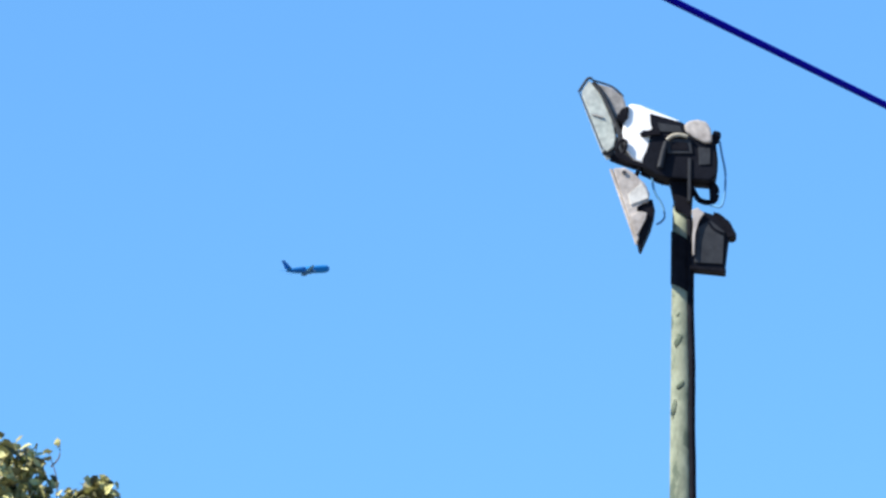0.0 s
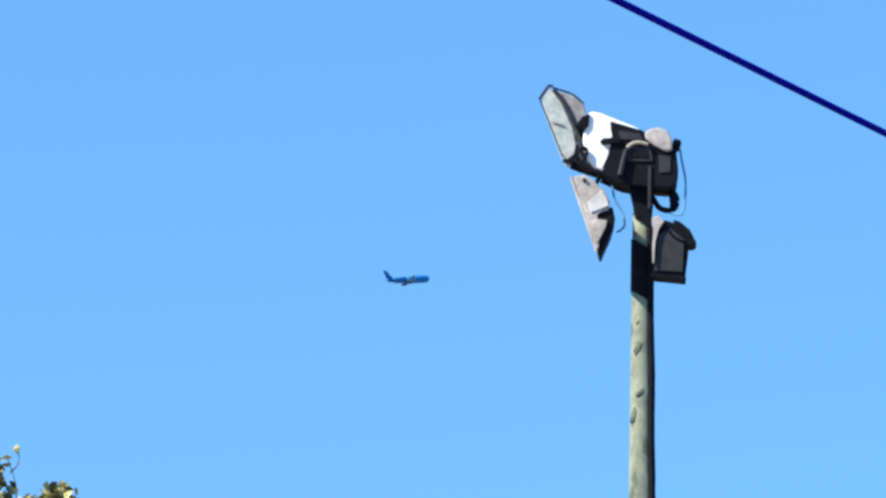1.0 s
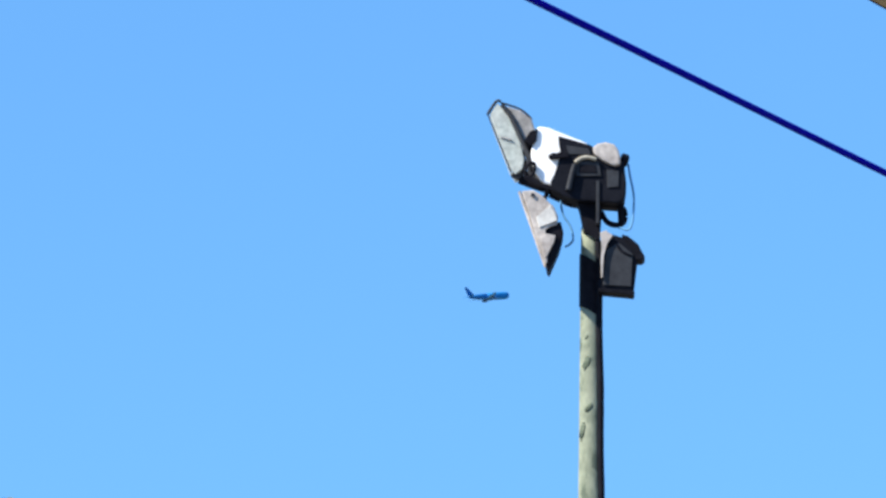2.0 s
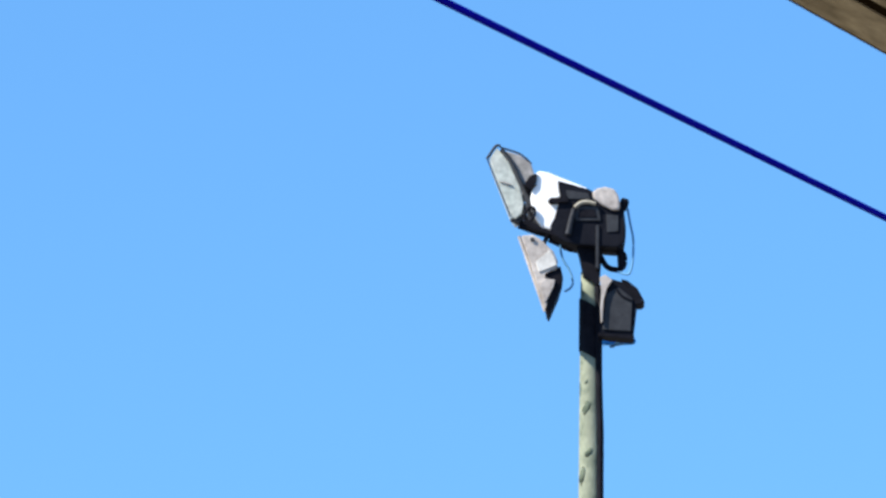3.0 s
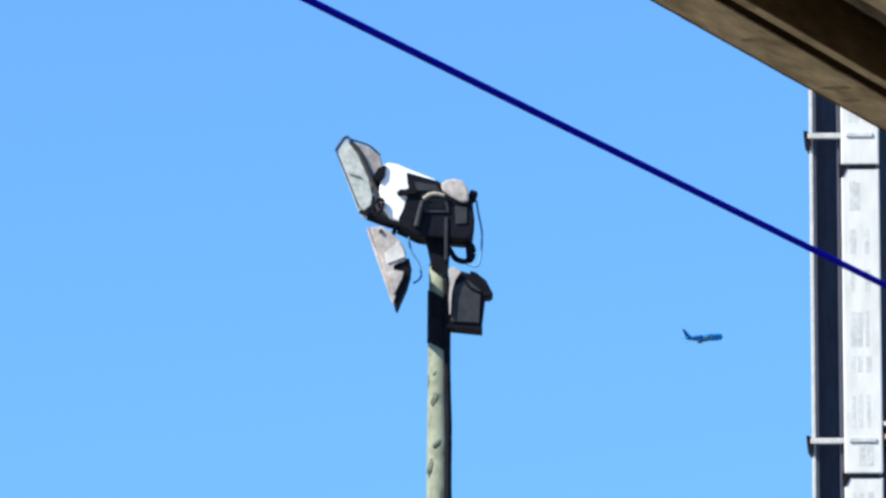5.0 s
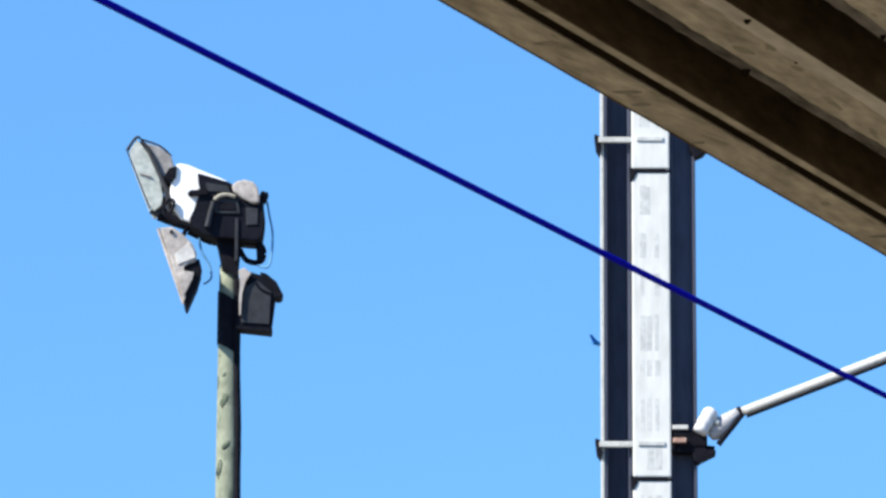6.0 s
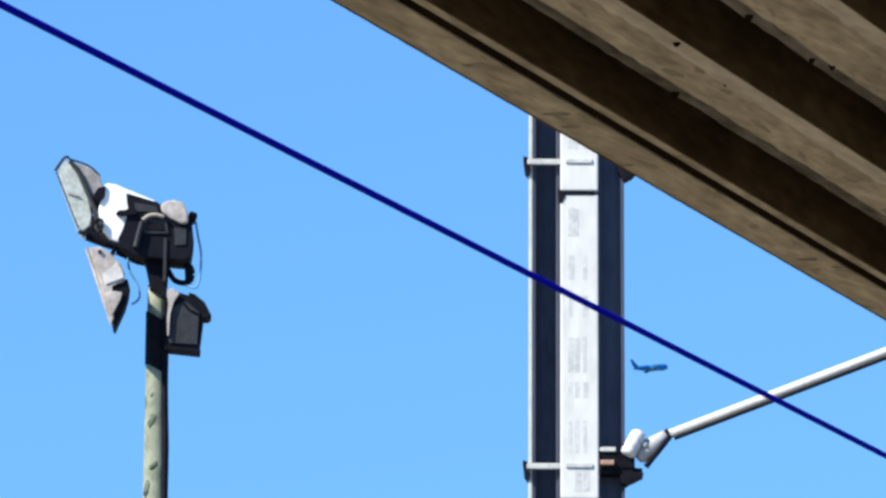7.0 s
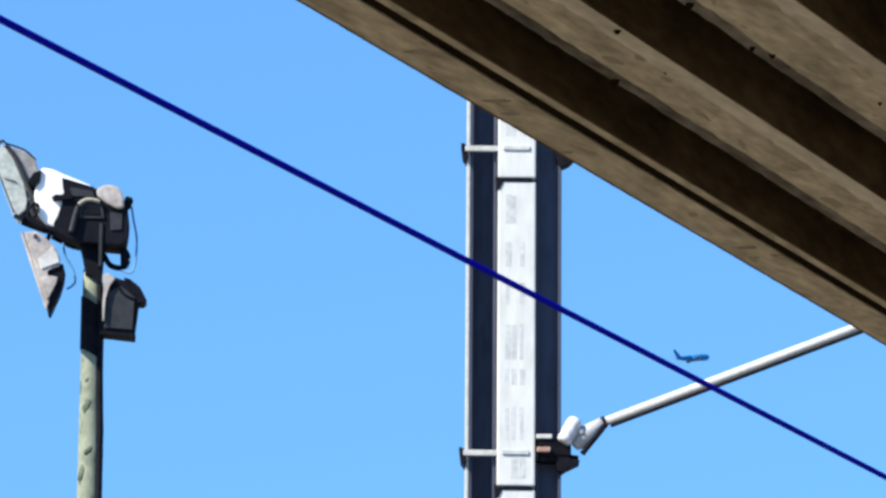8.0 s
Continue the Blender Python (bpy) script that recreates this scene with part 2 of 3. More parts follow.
def plank(name, x0, x1, z0, z1, mat, parent, label="", cut=0.0, inner_cut=0.4, lift=0.5):
    """A long beam along the canopy, in many lengths so that its edges and its underside waver a little."""
    section = [(x0, z0), (x1, z0), (x1, z1), (x0, z1)]
    bm = bmesh.new()
    rings = []
    # long lengths out of sight, short ones where chips and waves of the edge show
    for y in [Y0, -10.0, -6.0, -4.0, -3.0] + [-2.5 + 0.04 * i for i in range(150)] + [4.0, 6.0, 10.0, 16.0, Y1]:
        wob = cut * (0.35 * noise.noise(Vector((x0 * 7, y * 2.3, 0))) + 0.5 * noise.noise(Vector((x0 * 7, y * 8, 3))) + 0.8 * noise.noise(Vector((x0 * 7, y * 21, 5))))
        rings.append([bm.verts.new((x + (wob if x < (x0 + x1) / 2 else inner_cut * wob), y, z + (lift * wob if z < z1 else 0))) for x, z in section])
    k = len(section)
    for a, b in zip(rings, rings[1:]):
        for j in range(k):
            bm.faces.new((a[j], a[(j + 1) % k], b[(j + 1) % k], b[j]))
    bm.faces.new(rings[0][::-1])
    bm.faces.new(rings[-1])
    return part(name, bm, mat, parent, label)


def build_canopy():
    roof = empty("platform_canopy", ROOF)
    tagged(roof, "weathered tan concrete canopy with ribbed dark underside", "canopy")
    plank("edge_beam", 0.009, 0.100, 0.0, 0.30, CONCRETE, roof, "tan concrete edge beam", cut=0.0008, inner_cut=3.0)
    # thin strip added only to draw a dark outline along the edge
    plank("edge_line", -0.002, 0.0085, 0.003, 0.28, SHADED_CONCRETE, roof, "dark line along the outer edge", cut=0.0012)
    # almost flush strip; the groove's depth of shade is in its colour
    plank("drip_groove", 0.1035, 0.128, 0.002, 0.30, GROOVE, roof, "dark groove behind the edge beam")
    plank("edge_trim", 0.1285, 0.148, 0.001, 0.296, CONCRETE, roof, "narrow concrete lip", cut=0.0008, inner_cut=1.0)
    plank("lip_face", 0.1495, 0.1525, 0.0012, 0.296, SHADED_CONCRETE, roof)
    inner = 0.153
    for near, far in RIBS:
        # recess panel and rib side are coloured dark to deepen the shade between ribs
        plank("recess_panel", inner, near + 0.003, 0.165, 0.296, SHADED_CONCRETE, roof, "dark brown recessed panel")
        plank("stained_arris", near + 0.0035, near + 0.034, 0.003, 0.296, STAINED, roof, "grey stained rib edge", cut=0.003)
        plank("rib", near + 0.035, far, 0.0, 0.296, CONCRETE, roof, cut=0.0045, inner_cut=0.0, lift=0.2)
        plank("pale_edge", far - 0.038, far + 0.001, -0.0025, 0.02, PALE_CONCRETE, roof, "pale rib edge", cut=0.012, inner_cut=0.0, lift=0.0)
        plank("rib_face", far + 0.0015, far + 0.005, -0.002, 0.296, SHADED_CONCRETE, roof, "dark shaded rib side", cut=0.0015, inner_cut=1.0)
        inner = far + 0.0055
    plank("deck", 0.0, inner, 0.302, 0.36, CONCRETE, roof, "concrete roof slab")
    # small dark plugs, coloured like the shade in a hole
    for hx, hy, hr in ((0.440, -0.757, 0.010), (0.302, -0.455, 0.010), (0.630, -0.497, 0.008), (0.612, -0.548, 0.007), (0.613, -0.837, 0.009), (0.412, -0.475, 0.005), (0.695, -0.126, 0.006)):
        part("anchor_hole", lathe([(0, hr * 0.35), (0.25, hr * 0.8), (0.5, hr), (1, hr * 0.8)], (hx, hy, -0.9 * hr), (hx + 0.003, hy, 0.02), 9), GROOVE, roof, "dark chipped anchor hole")
    for cx, cy, long, wide in CHIPS:
        chip = bmesh.new()
        bmesh.ops.create_icosphere(chip, subdivisions=2, radius=1.0)
        for v in chip.verts:
            u, w = v.co.x * long, v.co.y * wide * (1 + 0.3 * v.co.x)
            v.co = (cx + 0.894 * u - 0.448 * w, cy + 0.448 * u + 0.894 * w, v.co.z * 0.0016)
        part("spall", chip, SPALLED, roof, "shallow grey spall in the concrete", smooth=True)
    for y in (-9.0, 13.0):
        part("column", rounded(box(1.60, 1.95, y - 0.18, y + 0.18, -ROOF_Z, -0.004, 0), 0.03), CONCRETE, roof, "square concrete column")
    return roof


# ---------------------------------------------------------------- overhead cable
def build_cable():
    a, b = Vector((-0.209, 12.532, 5.0)), Vector((1.666, 16.244, 5.0))
    way = (b - a).normalized()
    ob = finish(rod([a - way * 40, a + way * 60], 0.0092, 14), "overhead_cable", CABLE, smooth=True)
    tagged(ob, "taut navy blue overhead cable strung above the track", "cable")


# ---------------------------------------------------------------- railway mast
def build_mast():
    mast = empty("railway_mast", Matrix.Translation((0.304, 17.0, 0)))
    tagged(mast, "steel railway mast with dark shaded channels and white front cover strip", "mast")
    top = 8.4

    def channel(name, x0, x1, back, front, label):
        """A C-section, open to the front, as one rolled piece."""
        t = 0.011
        section = [(x0, front), (x0 + t, front), (x0 + t, back - t), (x1 - t, back - t), (x1 - t, front), (x1, front), (x1, back), (x0, back)]
        bm = bmesh.new()
        low = [bm.verts.new((x, y, 0)) for x, y in section]
        high = [bm.verts.new((x, y, top)) for x, y in section]
        bm.faces.new(low[::-1])
        bm.faces.new(high)
        for k in range(8):
            bm.faces.new((low[k], low[(k + 1) % 8], high[(k + 1) % 8], high[k]))
        return part(name, rounded(bm, 0.002), SHADED_MAST_STEEL, mast, label)

    channel("steel_channel", 0.0065, 0.100, 0.09, 0.0, "shaded blue grey steel channel")
    channel("steel_channel", 0.236, 0.325, 0.055, 0.020, "shaded blue grey steel channel")
    part("edge_strip", box(-0.005, 0.006, -0.002, 0.09, 0, top, 0.002), GALV, mast, "thin pale galvanised edge strip")
    part("web_plate", box(0.100, 0.236, 0.03, 0.09, 0, top, 0.003), SHADED_MAST_STEEL, mast)
    cuts = [0.0, 0.73, 1.823, 2.916, 4.01, 5.104, 6.196, 7.29, top]
    for lo, hi in zip(cuts, cuts[1:]):
        c = part("cover_panel", box(0.103, 0.234, -0.022, 0.028, lo + 0.007, hi - 0.007, 0.006), WHITE_COVER, mast, "white steel cover panel with faded print")
        rnd = random.Random(int(lo * 100))
        z = hi - 0.05
        while z > lo + 0.1:
            hh = rnd.uniform(0.04, 0.14)
            for xx in (0.130, 0.152, 0.180):
                if rnd.random() < 0.8:
                    part("print_bar", box(xx, xx + rnd.uniform(0.012, 0.024), -0.0224, -0.0215, z - hh, z - 0.01 * rnd.random(), 0.0), FADED, c)
            z -= hh + rnd.uniform(0.02, 0.08)
    for z in cuts[1:-1]:
        part("joint_clip", box(0.120, 0.220, -0.026, 0.03, z - 0.0065, z + 0.0065, 0.002), BLACK_STEEL, mast, "black joint clip")
        part("clip_hook", prism([(0.094, z + 0.012), (0.118, z + 0.004), (0.120, z - 0.012), (0.108, z - 0.036), (0.097, z - 0.034)], -0.026, 0.0, 0.003), BLACK_STEEL, mast)
    for z in (4.14, 5.226, 6.308, 7.39):
        b = part("clamp_band", box(-0.012, 0.112, -0.020, -0.006, z - 0.010, z + 0.010, 0.003), GALV, mast, "pale galvanised clamp band")
        part("band_strip", box(0.120, 0.212, -0.0275, -0.0225, z - 0.006, z + 0.009, 0.002), FADED, b)
        part("clamp_lug", prism([(-0.026, z + 0.022), (-0.008, z + 0.014), (0.0, z - 0.028), (-0.006, z - 0.05), (-0.020, z - 0.03)], -0.018, 0.05, 0.003), BLACK_STEEL, b, "black clamp lug")
        part("clamp_lug", prism([(0.300, z + 0.012), (0.345, z - 0.002), (0.368, z - 0.030), (0.352, z - 0.048), (0.322, z - 0.062), (0.306, z - 0.03)], -0.004, 0.05, 0.003), BLACK_STEEL, b, "black clamp lug")
    # hinge bracket of the arm
    hinge = part("hinge_bracket", join(box(0.226, 0.330, -0.020, 0.06, 5.252, 5.276, 0.004), box(0.226, 0.246, -0.02, 0.05, 5.20, 5.28, 0.003),
                                       box(0.262, 0.358, -0.020, 0.05, 5.218, 5.262, 0.005), box(0.240, 0.330, -0.012, 0.045, 5.200, 5.226, 0.004),
                                       prism([(0.300, 5.23), (0.356, 5.225), (0.345, 5.205), (0.388, 5.208), (0.386, 5.192), (0.350, 5.180), (0.328, 5.160), (0.312, 5.168)], -0.016, 0.04, 0.004),
                                       rod([(0.345, 0.01, 5.222), (0.384, 0.01, 5.217)], 0.008)), BLACK_STEEL, mast, "black steel hinge bracket")
    part("hinge_plate", box(0.238, 0.292, -0.028, -0.018, 5.277, 5.292, 0.002), GALV, hinge)
    part("hinge_block", box(0.240, 0.286, -0.034, -0.018, 5.229, 5.246, 0.003), RUST, hinge, "rust pink steel block")
    # arm: insulator, clamp and tube, rising over the track
    a, b = Vector((0.470, 0.0, 5.341)), Vector((1.30, -0.10, 5.648))
    way = (b - a).normalized()
    arm = part("support_tube", rod([a - way * 0.02, a + way * 2.3], 0.0155, 20), TUBE, mast, "pale zinc coated support tube", smooth=True)
    # added black bar that imitates the shaded underside of the tube
    under = Vector((0.006, -0.004, -0.0212))
    part("tube_shade", rod([a + under + way * 0.02, a + under + way * 2.28], 0.0058, 10), BLACK_STEEL, arm, "black bar for the tube's shaded underside")
    i0, i1 = Vector((0.330, -0.03, 5.262)), Vector((0.378, -0.02, 5.348))
    part("insulator", lathe([(0, 0.018), (0.06, 0.026), (0.20, 0.028), (0.26, 0.024), (0.34, 0.028), (0.52, 0.029), (0.58, 0.025), (0.66, 0.029), (0.86, 0.028), (0.95, 0.022), (1, 0.014)], i0, i1, 24), PORCELAIN, arm, "white porcelain insulator", smooth=True)
    part("socket", lathe([(0, 0.018), (0.06, 0.024), (0.30, 0.034), (0.52, 0.033), (0.80, 0.024), (1, 0.019)], (0.368, 0.0, 5.258), (0.472, 0.0, 5.345), 20), CAST_GREY, arm, "cast grey tube socket", smooth=True)
    part("socket_bolt", lathe([(0, 0.010), (0.7, 0.010), (1, 0.006)], (0.391, -0.028, 5.300), (0.391, -0.040, 5.300), 8), GALV, arm)
    part("strap", rod([(0.396, -0.02, 5.225), (0.412, -0.02, 5.247), (0.438, -0.02, 5.280), (0.460, -0.02, 5.308), (0.478, -0.01, 5.334)], 0.010, 8), BLACK_STEEL, arm, "black strap")
    part("collar", lathe([(0, 0.021), (1, 0.021)], a - way * 0.006, a + way * 0.008, 18), BLACK_STEEL, arm)
    return mast


# ---------------------------------------------------------------- floodlight pole
FX, FY, FZ = -2.782, 47.919, 12.836
FLOOD = Matrix.Translation((FX, FY, FZ)) @ Matrix.Rotation(radians(3.32), 4, "Z")


# patches on the sunny side of the shaft: across, up, half width, half height
LICHEN_PATCHES = [(-0.035, -0.345, 0.014, 0.018), (-0.034, -0.605, 0.034, 0.055), (-0.005, -1.04, 0.036, 0.04), (-0.066, -1.27, 0.022, 0.085)]


def build_flood_pole():
    pole = empty("floodlight_pole", FLOOD)
    tagged(pole, "lichen mottled round timber pole with black steel head", "pole")
    bm = bmesh.new()
    rings, sides = [], 28
    for i in range(61):
        s = i / 60
        z = 0.77 - (FZ + 0.77) * s
        r = 0.093 + 0.115 * s ** 0.8
        rings.append([])
        for k in range(sides):
            a = k * 2 * math.pi / sides
            rr = r * (1 + 0.03 * noise.noise(Vector((math.cos(a), math.sin(a), z * 0.9))) + 0.012 * noise.noise(Vector((3 * math.cos(a), 3 * math.sin(a), z * 3))))
            rings[-1].append(bm.verts.new((rr * math.cos(a) + 0.06 * max(0.0, 0.7 - z) / 7, rr * math.sin(a), z)))
    for r0, r1 in zip(rings, rings[1:]):
        for k in range(sides):
            bm.faces.new((r0[k], r0[(k + 1) % sides], r1[(k + 1) % sides], r1[k]))
    bm.faces.new(rings[0])
    bm.faces.new(rings[-1][::-1])
    part("shaft", bm, POLE, pole, "grey green timber shaft with lichen", smooth=True)
    for lx, lz, wide, high in LICHEN_PATCHES:
        s = (0.77 - lz) / (FZ + 0.77)
        r = 0.093 + 0.115 * s ** 0.8
        mid = 0.06 * max(0.0, 0.7 - lz) / 7
        patch = bmesh.new()
        bmesh.ops.create_icosphere(patch, subdivisions=2, radius=1.0)
        for v in patch.verts:
            lump = 1 + 0.8 * noise.noise(v.co * 2.4 + Vector((lz * 5, lx * 9, 0)))
            px, pz = lx + (v.co.x * lump + 0.5 * v.co.z) * wide, lz + v.co.z * high * lump
            v.co = (px, -math.sqrt(max(0.0, (r * 1.01) ** 2 - (px - mid) ** 2)) + v.co.y * 0.005, pz)
        part("lichen_patch", patch, LICHEN, pole, "dark green lichen patch", smooth=True)
    # added black strip down the right: the shaft's unlit side as a shape
    line = []
    for i in range(45):
        z = 0.62 - (FZ + 0.62) * i / 44
        s = (0.70 - z) / (FZ + 0.70)
        rr = 0.093 + 0.115 * s ** 0.8
        line.append((rr * 0.78 + 0.011 * noise.noise(Vector((0, 7, z * 1.7))) + 0.06 * (0.7 - z) / 7, -rr * 0.86, z))
    part("shaft_shade", rod(line, 0.034, 10), BLACK_STEEL, pole, "black strip for the shaded side of the shaft", smooth=True)
    head = part("head_post", join(prism([(-0.075, 0.70), (0.02, 0.66), (0.085, 0.60), (0.10, 0.82), (0.12, 1.10), (-0.17, 1.10), (-0.115, 0.95), (-0.082, 0.85)], -0.13, 0.10, 0.01),
                                  prism([(-0.26, 1.02), (0.20, 1.02), (0.22, 1.22), (-0.22, 1.22)], -0.06, 0.12, 0.01)), BLACK_STEEL, pole, "black steel head post")
    part("post_strip", box(0.051, 0.083, -0.238, -0.128, 0.76, 1.19, 0.006), LAMP_GREY, head, "worn grey strip")
    # added black band with slanting ends, shaped like the shadow the lamps cast
    bm, rings = bmesh.new(), []
    for rr in (0.113, 0.098):
        rings.append([[bm.verts.new((rr * math.cos(k * math.pi / 14) + 0.004, rr * math.sin(k * math.pi / 14), z - 0.62 * rr * math.cos(k * math.pi / 14))) for k in range(28)] for z in (-0.085, 0.435)])
    (out0, out1), (in0, in1) = rings
    for k in range(28):
        j = (k + 1) % 28
        bm.faces.new((out0[k], out0[j], out1[j], out1[k]))
        bm.faces.new((in0[k], in1[k], in1[j], in0[j]))
        bm.faces.new((out1[k], out1[j], in1[j], in1[k]))
        bm.faces.new((out0[k], in0[k], in0[j], out0[j]))
    part("shadow_band", bm, BLACK_STEEL, pole, "black band with slanting ends for the lamps' shadow")
    part("cross_arm", join(rod([(-0.70, 0.0, 1.255), (-0.42, 0.0, 1.16), (0.0, 0.0, 1.08)], 0.045, 12), rod([(-0.56, -0.04, 1.70), (-0.68, -0.05, 1.45), (-0.62, -0.04, 1.28), (-0.45, 0.0, 1.17)], 0.026, 10),
                           rod([(-0.70, -0.05, 1.50), (-0.52, -0.03, 1.22)], 0.02, 8), rod([(-0.40, 0.02, 1.13), (-0.17, 0.05, 1.03)], 0.05, 10)), BLACK_STEEL, pole, "black bent steel cross arm")
    part("stirrup", join(rod([(0.10, -0.05, 1.0), (0.27, -0.06, 0.98), (0.33, -0.05, 0.92), (0.32, -0.05, 0.82), (0.25, -0.05, 0.79), (0.16, -0.05, 0.82), (0.1, -0.04, 0.92)], 0.028, 10),
                         rod([(0.29, -0.06, 0.98), (0.30, -0.06, 0.80)], 0.035, 10)), BLACK_STEEL, pole, "black steel stirrup")
    part("supply_cable", rod([(0.36, -0.15, 1.38), (0.380, -0.15, 1.257), (0.412, -0.15, 1.10), (0.418, -0.15, 0.98), (0.406, -0.15, 0.81), (0.368, -0.15, 0.72), (0.27, -0.12, 0.75)], 0.011, 8), TEAL, pole, "thin teal cable loop")
    part("supply_cable", rod([(-0.30, -0.1, 1.02), (-0.27, -0.1, 0.88), (-0.20, -0.1, 0.76), (-0.17, -0.1, 0.64), (-0.205, -0.1, 0.58), (-0.25, -0.1, 0.555)], 0.011, 8), TEAL, pole, "thin teal cable loop")
    return pole


def build_visor_light():
    o = empty("floodlight", FLOOD)
    tagged(o, "weathered grey floodlight with pale glass and dark frame", "floodlight", "floodlights on the pole")
    body = part("body", prism([(-0.90, 2.00), (-0.70, 1.94), (-0.585, 1.85), (-0.545, 1.72), (-0.63, 1.60), (-0.72, 1.42)], -0.082, 0.38, 0.02, 0.85), VISOR_GREY, o, "weathered grey housing")
    glass = part("glass", prism([(-1.00, 1.895), (-0.925, 2.01), (-0.875, 1.95), (-0.80, 1.85), (-0.69, 1.60), (-0.655, 1.44), (-0.67, 1.34), (-0.74, 1.285), (-0.795, 1.36)], -0.09, 0.34, 0.012, 0.95), LAMP_PALE, o, "pale dusty glass")
    part("frame", join(rod([(-1.022, -0.085, 1.89), (-0.938, -0.085, 2.022), (-0.89, -0.085, 2.022)], 0.014, 8), rod([(-0.882, -0.10, 1.985), (-0.79, -0.10, 1.87), (-0.661, -0.10, 1.59), (-0.57, -0.10, 1.38), (-0.495, -0.10, 1.19)], 0.022, 8), rod([(-0.65, -0.10, 1.565), (-0.615, -0.10, 1.40), (-0.60, -0.10, 1.30), (-0.52, -0.10, 1.21)], 0.018, 8),
                       rod([(-1.013, -0.085, 1.88), (-0.785, -0.085, 1.31)], 0.007, 8), rod([(-0.89, -0.07, 2.015), (-0.70, -0.07, 1.95), (-0.585, -0.07, 1.85)], 0.010, 8)), LAMP_GREY, o, "dark grey frame")
    part("divider", rod([(-0.885, -0.095, 1.66), (-0.785, -0.10, 1.63)], 0.010, 8), VISOR_GREY, glass)
    part("hinge", prism([(-0.79, 1.29), (-0.70, 1.35), (-0.66, 1.30), (-0.70, 1.25)], -0.06, 0.05, 0.01), LAMP_GREY, body)
    part("bracket", prism([(-0.525, 1.717), (-0.534, 1.60), (-0.585, 1.54), (-0.655, 1.60), (-0.60, 1.69)], -0.215, 0.02, 0.008), BLACK_STEEL, body, "black bracket")


def build_dome_light():
    o = empty("floodlight", FLOOD)
    tagged(o, "white enamel floodlight with charcoal gear housing", "floodlight", "floodlights on the pole")
    part("reflector_housing", prism([(-0.551, 1.721), (-0.505, 1.75), (-0.411, 1.728), (-0.044, 1.585), (0.005, 1.52), (-0.198, 1.244), (-0.385, 1.150), (-0.475, 1.180), (-0.555, 1.29), (-0.592, 1.46)], -0.19, 0.32, 0.03, 0.85), LAMP_WHITE, o, "sunlit white enamel reflector housing")
    gear = part("gear_housing", prism([(-0.325, 1.645), (-0.02, 1.56), (0.10, 1.48), (0.32, 1.38), (0.345, 1.16), (0.325, 1.01), (0.26, 0.97), (-0.16, 1.0), (-0.25, 1.03), (-0.385, 1.10), (-0.395, 1.185), (-0.32, 1.33), (-0.285, 1.45), (-0.315, 1.54)], -0.22, 0.14, 0.015), LAMP_DARK, o, "charcoal cast housing")
    part("latch", prism([(-0.42, 1.435), (-0.38, 1.465), (-0.33, 1.455), (-0.25, 1.50), (-0.21, 1.42), (-0.31, 1.415), (-0.40, 1.405)], -0.25, -0.13, 0.006), BLACK_STEEL, gear, "black latch")
    part("guard_bar", rod([(-0.575, 0.03, 1.64), (-0.60, 0.03, 1.48), (-0.565, 0.02, 1.32), (-0.47, -0.02, 1.215), (-0.33, -0.05, 1.16)], 0.036, 10), BLACK_STEEL, o, "black curved guard bar")
    part("gusset", prism([(-0.665, 1.225), (-0.60, 1.235), (-0.53, 1.205), (-0.485, 1.16), (-0.38, 1.135), (-0.30, 1.06), (-0.45, 1.115), (-0.63, 1.19)], -0.235, -0.21, 0.006), BLACK_STEEL, o, "black steel gusset")
    part("shackle", rod([(-0.588 + 0.046 * math.cos(k * math.pi / 5) + 0.02 * math.sin(k * math.pi / 5) - 0.01, -0.222, 1.295 + 0.075 * math.sin(k * math.pi / 5)) for k in range(11)], 0.016, 8), BLACK_STEEL, o, "black steel shackle", smooth=True)
    part("cooling_fin", prism([(-0.245, 1.545), (-0.03, 1.51), (0.0, 1.45), (-0.225, 1.455)], -0.232, -0.222, 0.005), LAMP_GREY, gear, "worn grey raised panel")
    part("side_panel", prism([(0.15, 1.30), (0.27, 1.29), (0.27, 1.13), (0.16, 1.12)], -0.232, -0.222, 0.006), LAMP_GREY, gear, "worn grey side panel")
    yoke = part("yoke_plate", prism([(-0.155, 1.36), (-0.05, 1.385), (0.075, 1.375), (0.10, 1.235), (-0.15, 1.235)], -0.236, -0.220, 0.006), LAMP_GREY, gear, "worn grey yoke plate")
    part("yoke_recess", prism([(-0.115, 1.345), (-0.04, 1.352), (0.045, 1.345), (0.055, 1.265), (-0.12, 1.265)], -0.243, -0.230, 0.005), BLACK_STEEL, yoke)
    part("yoke_bar", rod([(-0.155, -0.25, 1.365), (-0.10, -0.25, 1.408), (-0.03, -0.25, 1.418), (0.05, -0.25, 1.398)], 0.020, 10), LAMP_BRONZE, yoke, "worn bronze yoke bar", smooth=True)
    part("yoke_leg", rod([(-0.16, -0.245, 1.35), (-0.19, -0.245, 1.24), (-0.222, -0.245, 1.085)], 0.024, 10, 0.030), LAMP_GREY, yoke, smooth=True)
    cap = prism([(0.01, 1.515), (0.06, 1.558), (0.14, 1.575), (0.225, 1.552), (0.268, 1.49), (0.284, 1.42), (0.284, 1.345), (0.215, 1.335), (0.105, 1.392), (0.03, 1.45)], -0.262, -0.10, 0.02)
    part("end_cap", cap, LAMP_TAN, gear, "dusty tan end cover")
    part("cable_gland", lathe([(0, 0.055), (0.15, 0.065), (0.8, 0.065), (1, 0.04)], (0.285, -0.15, 1.43), (0.362, -0.15, 1.405), 16), BLACK_STEEL, gear, "black cable gland", smooth=True)


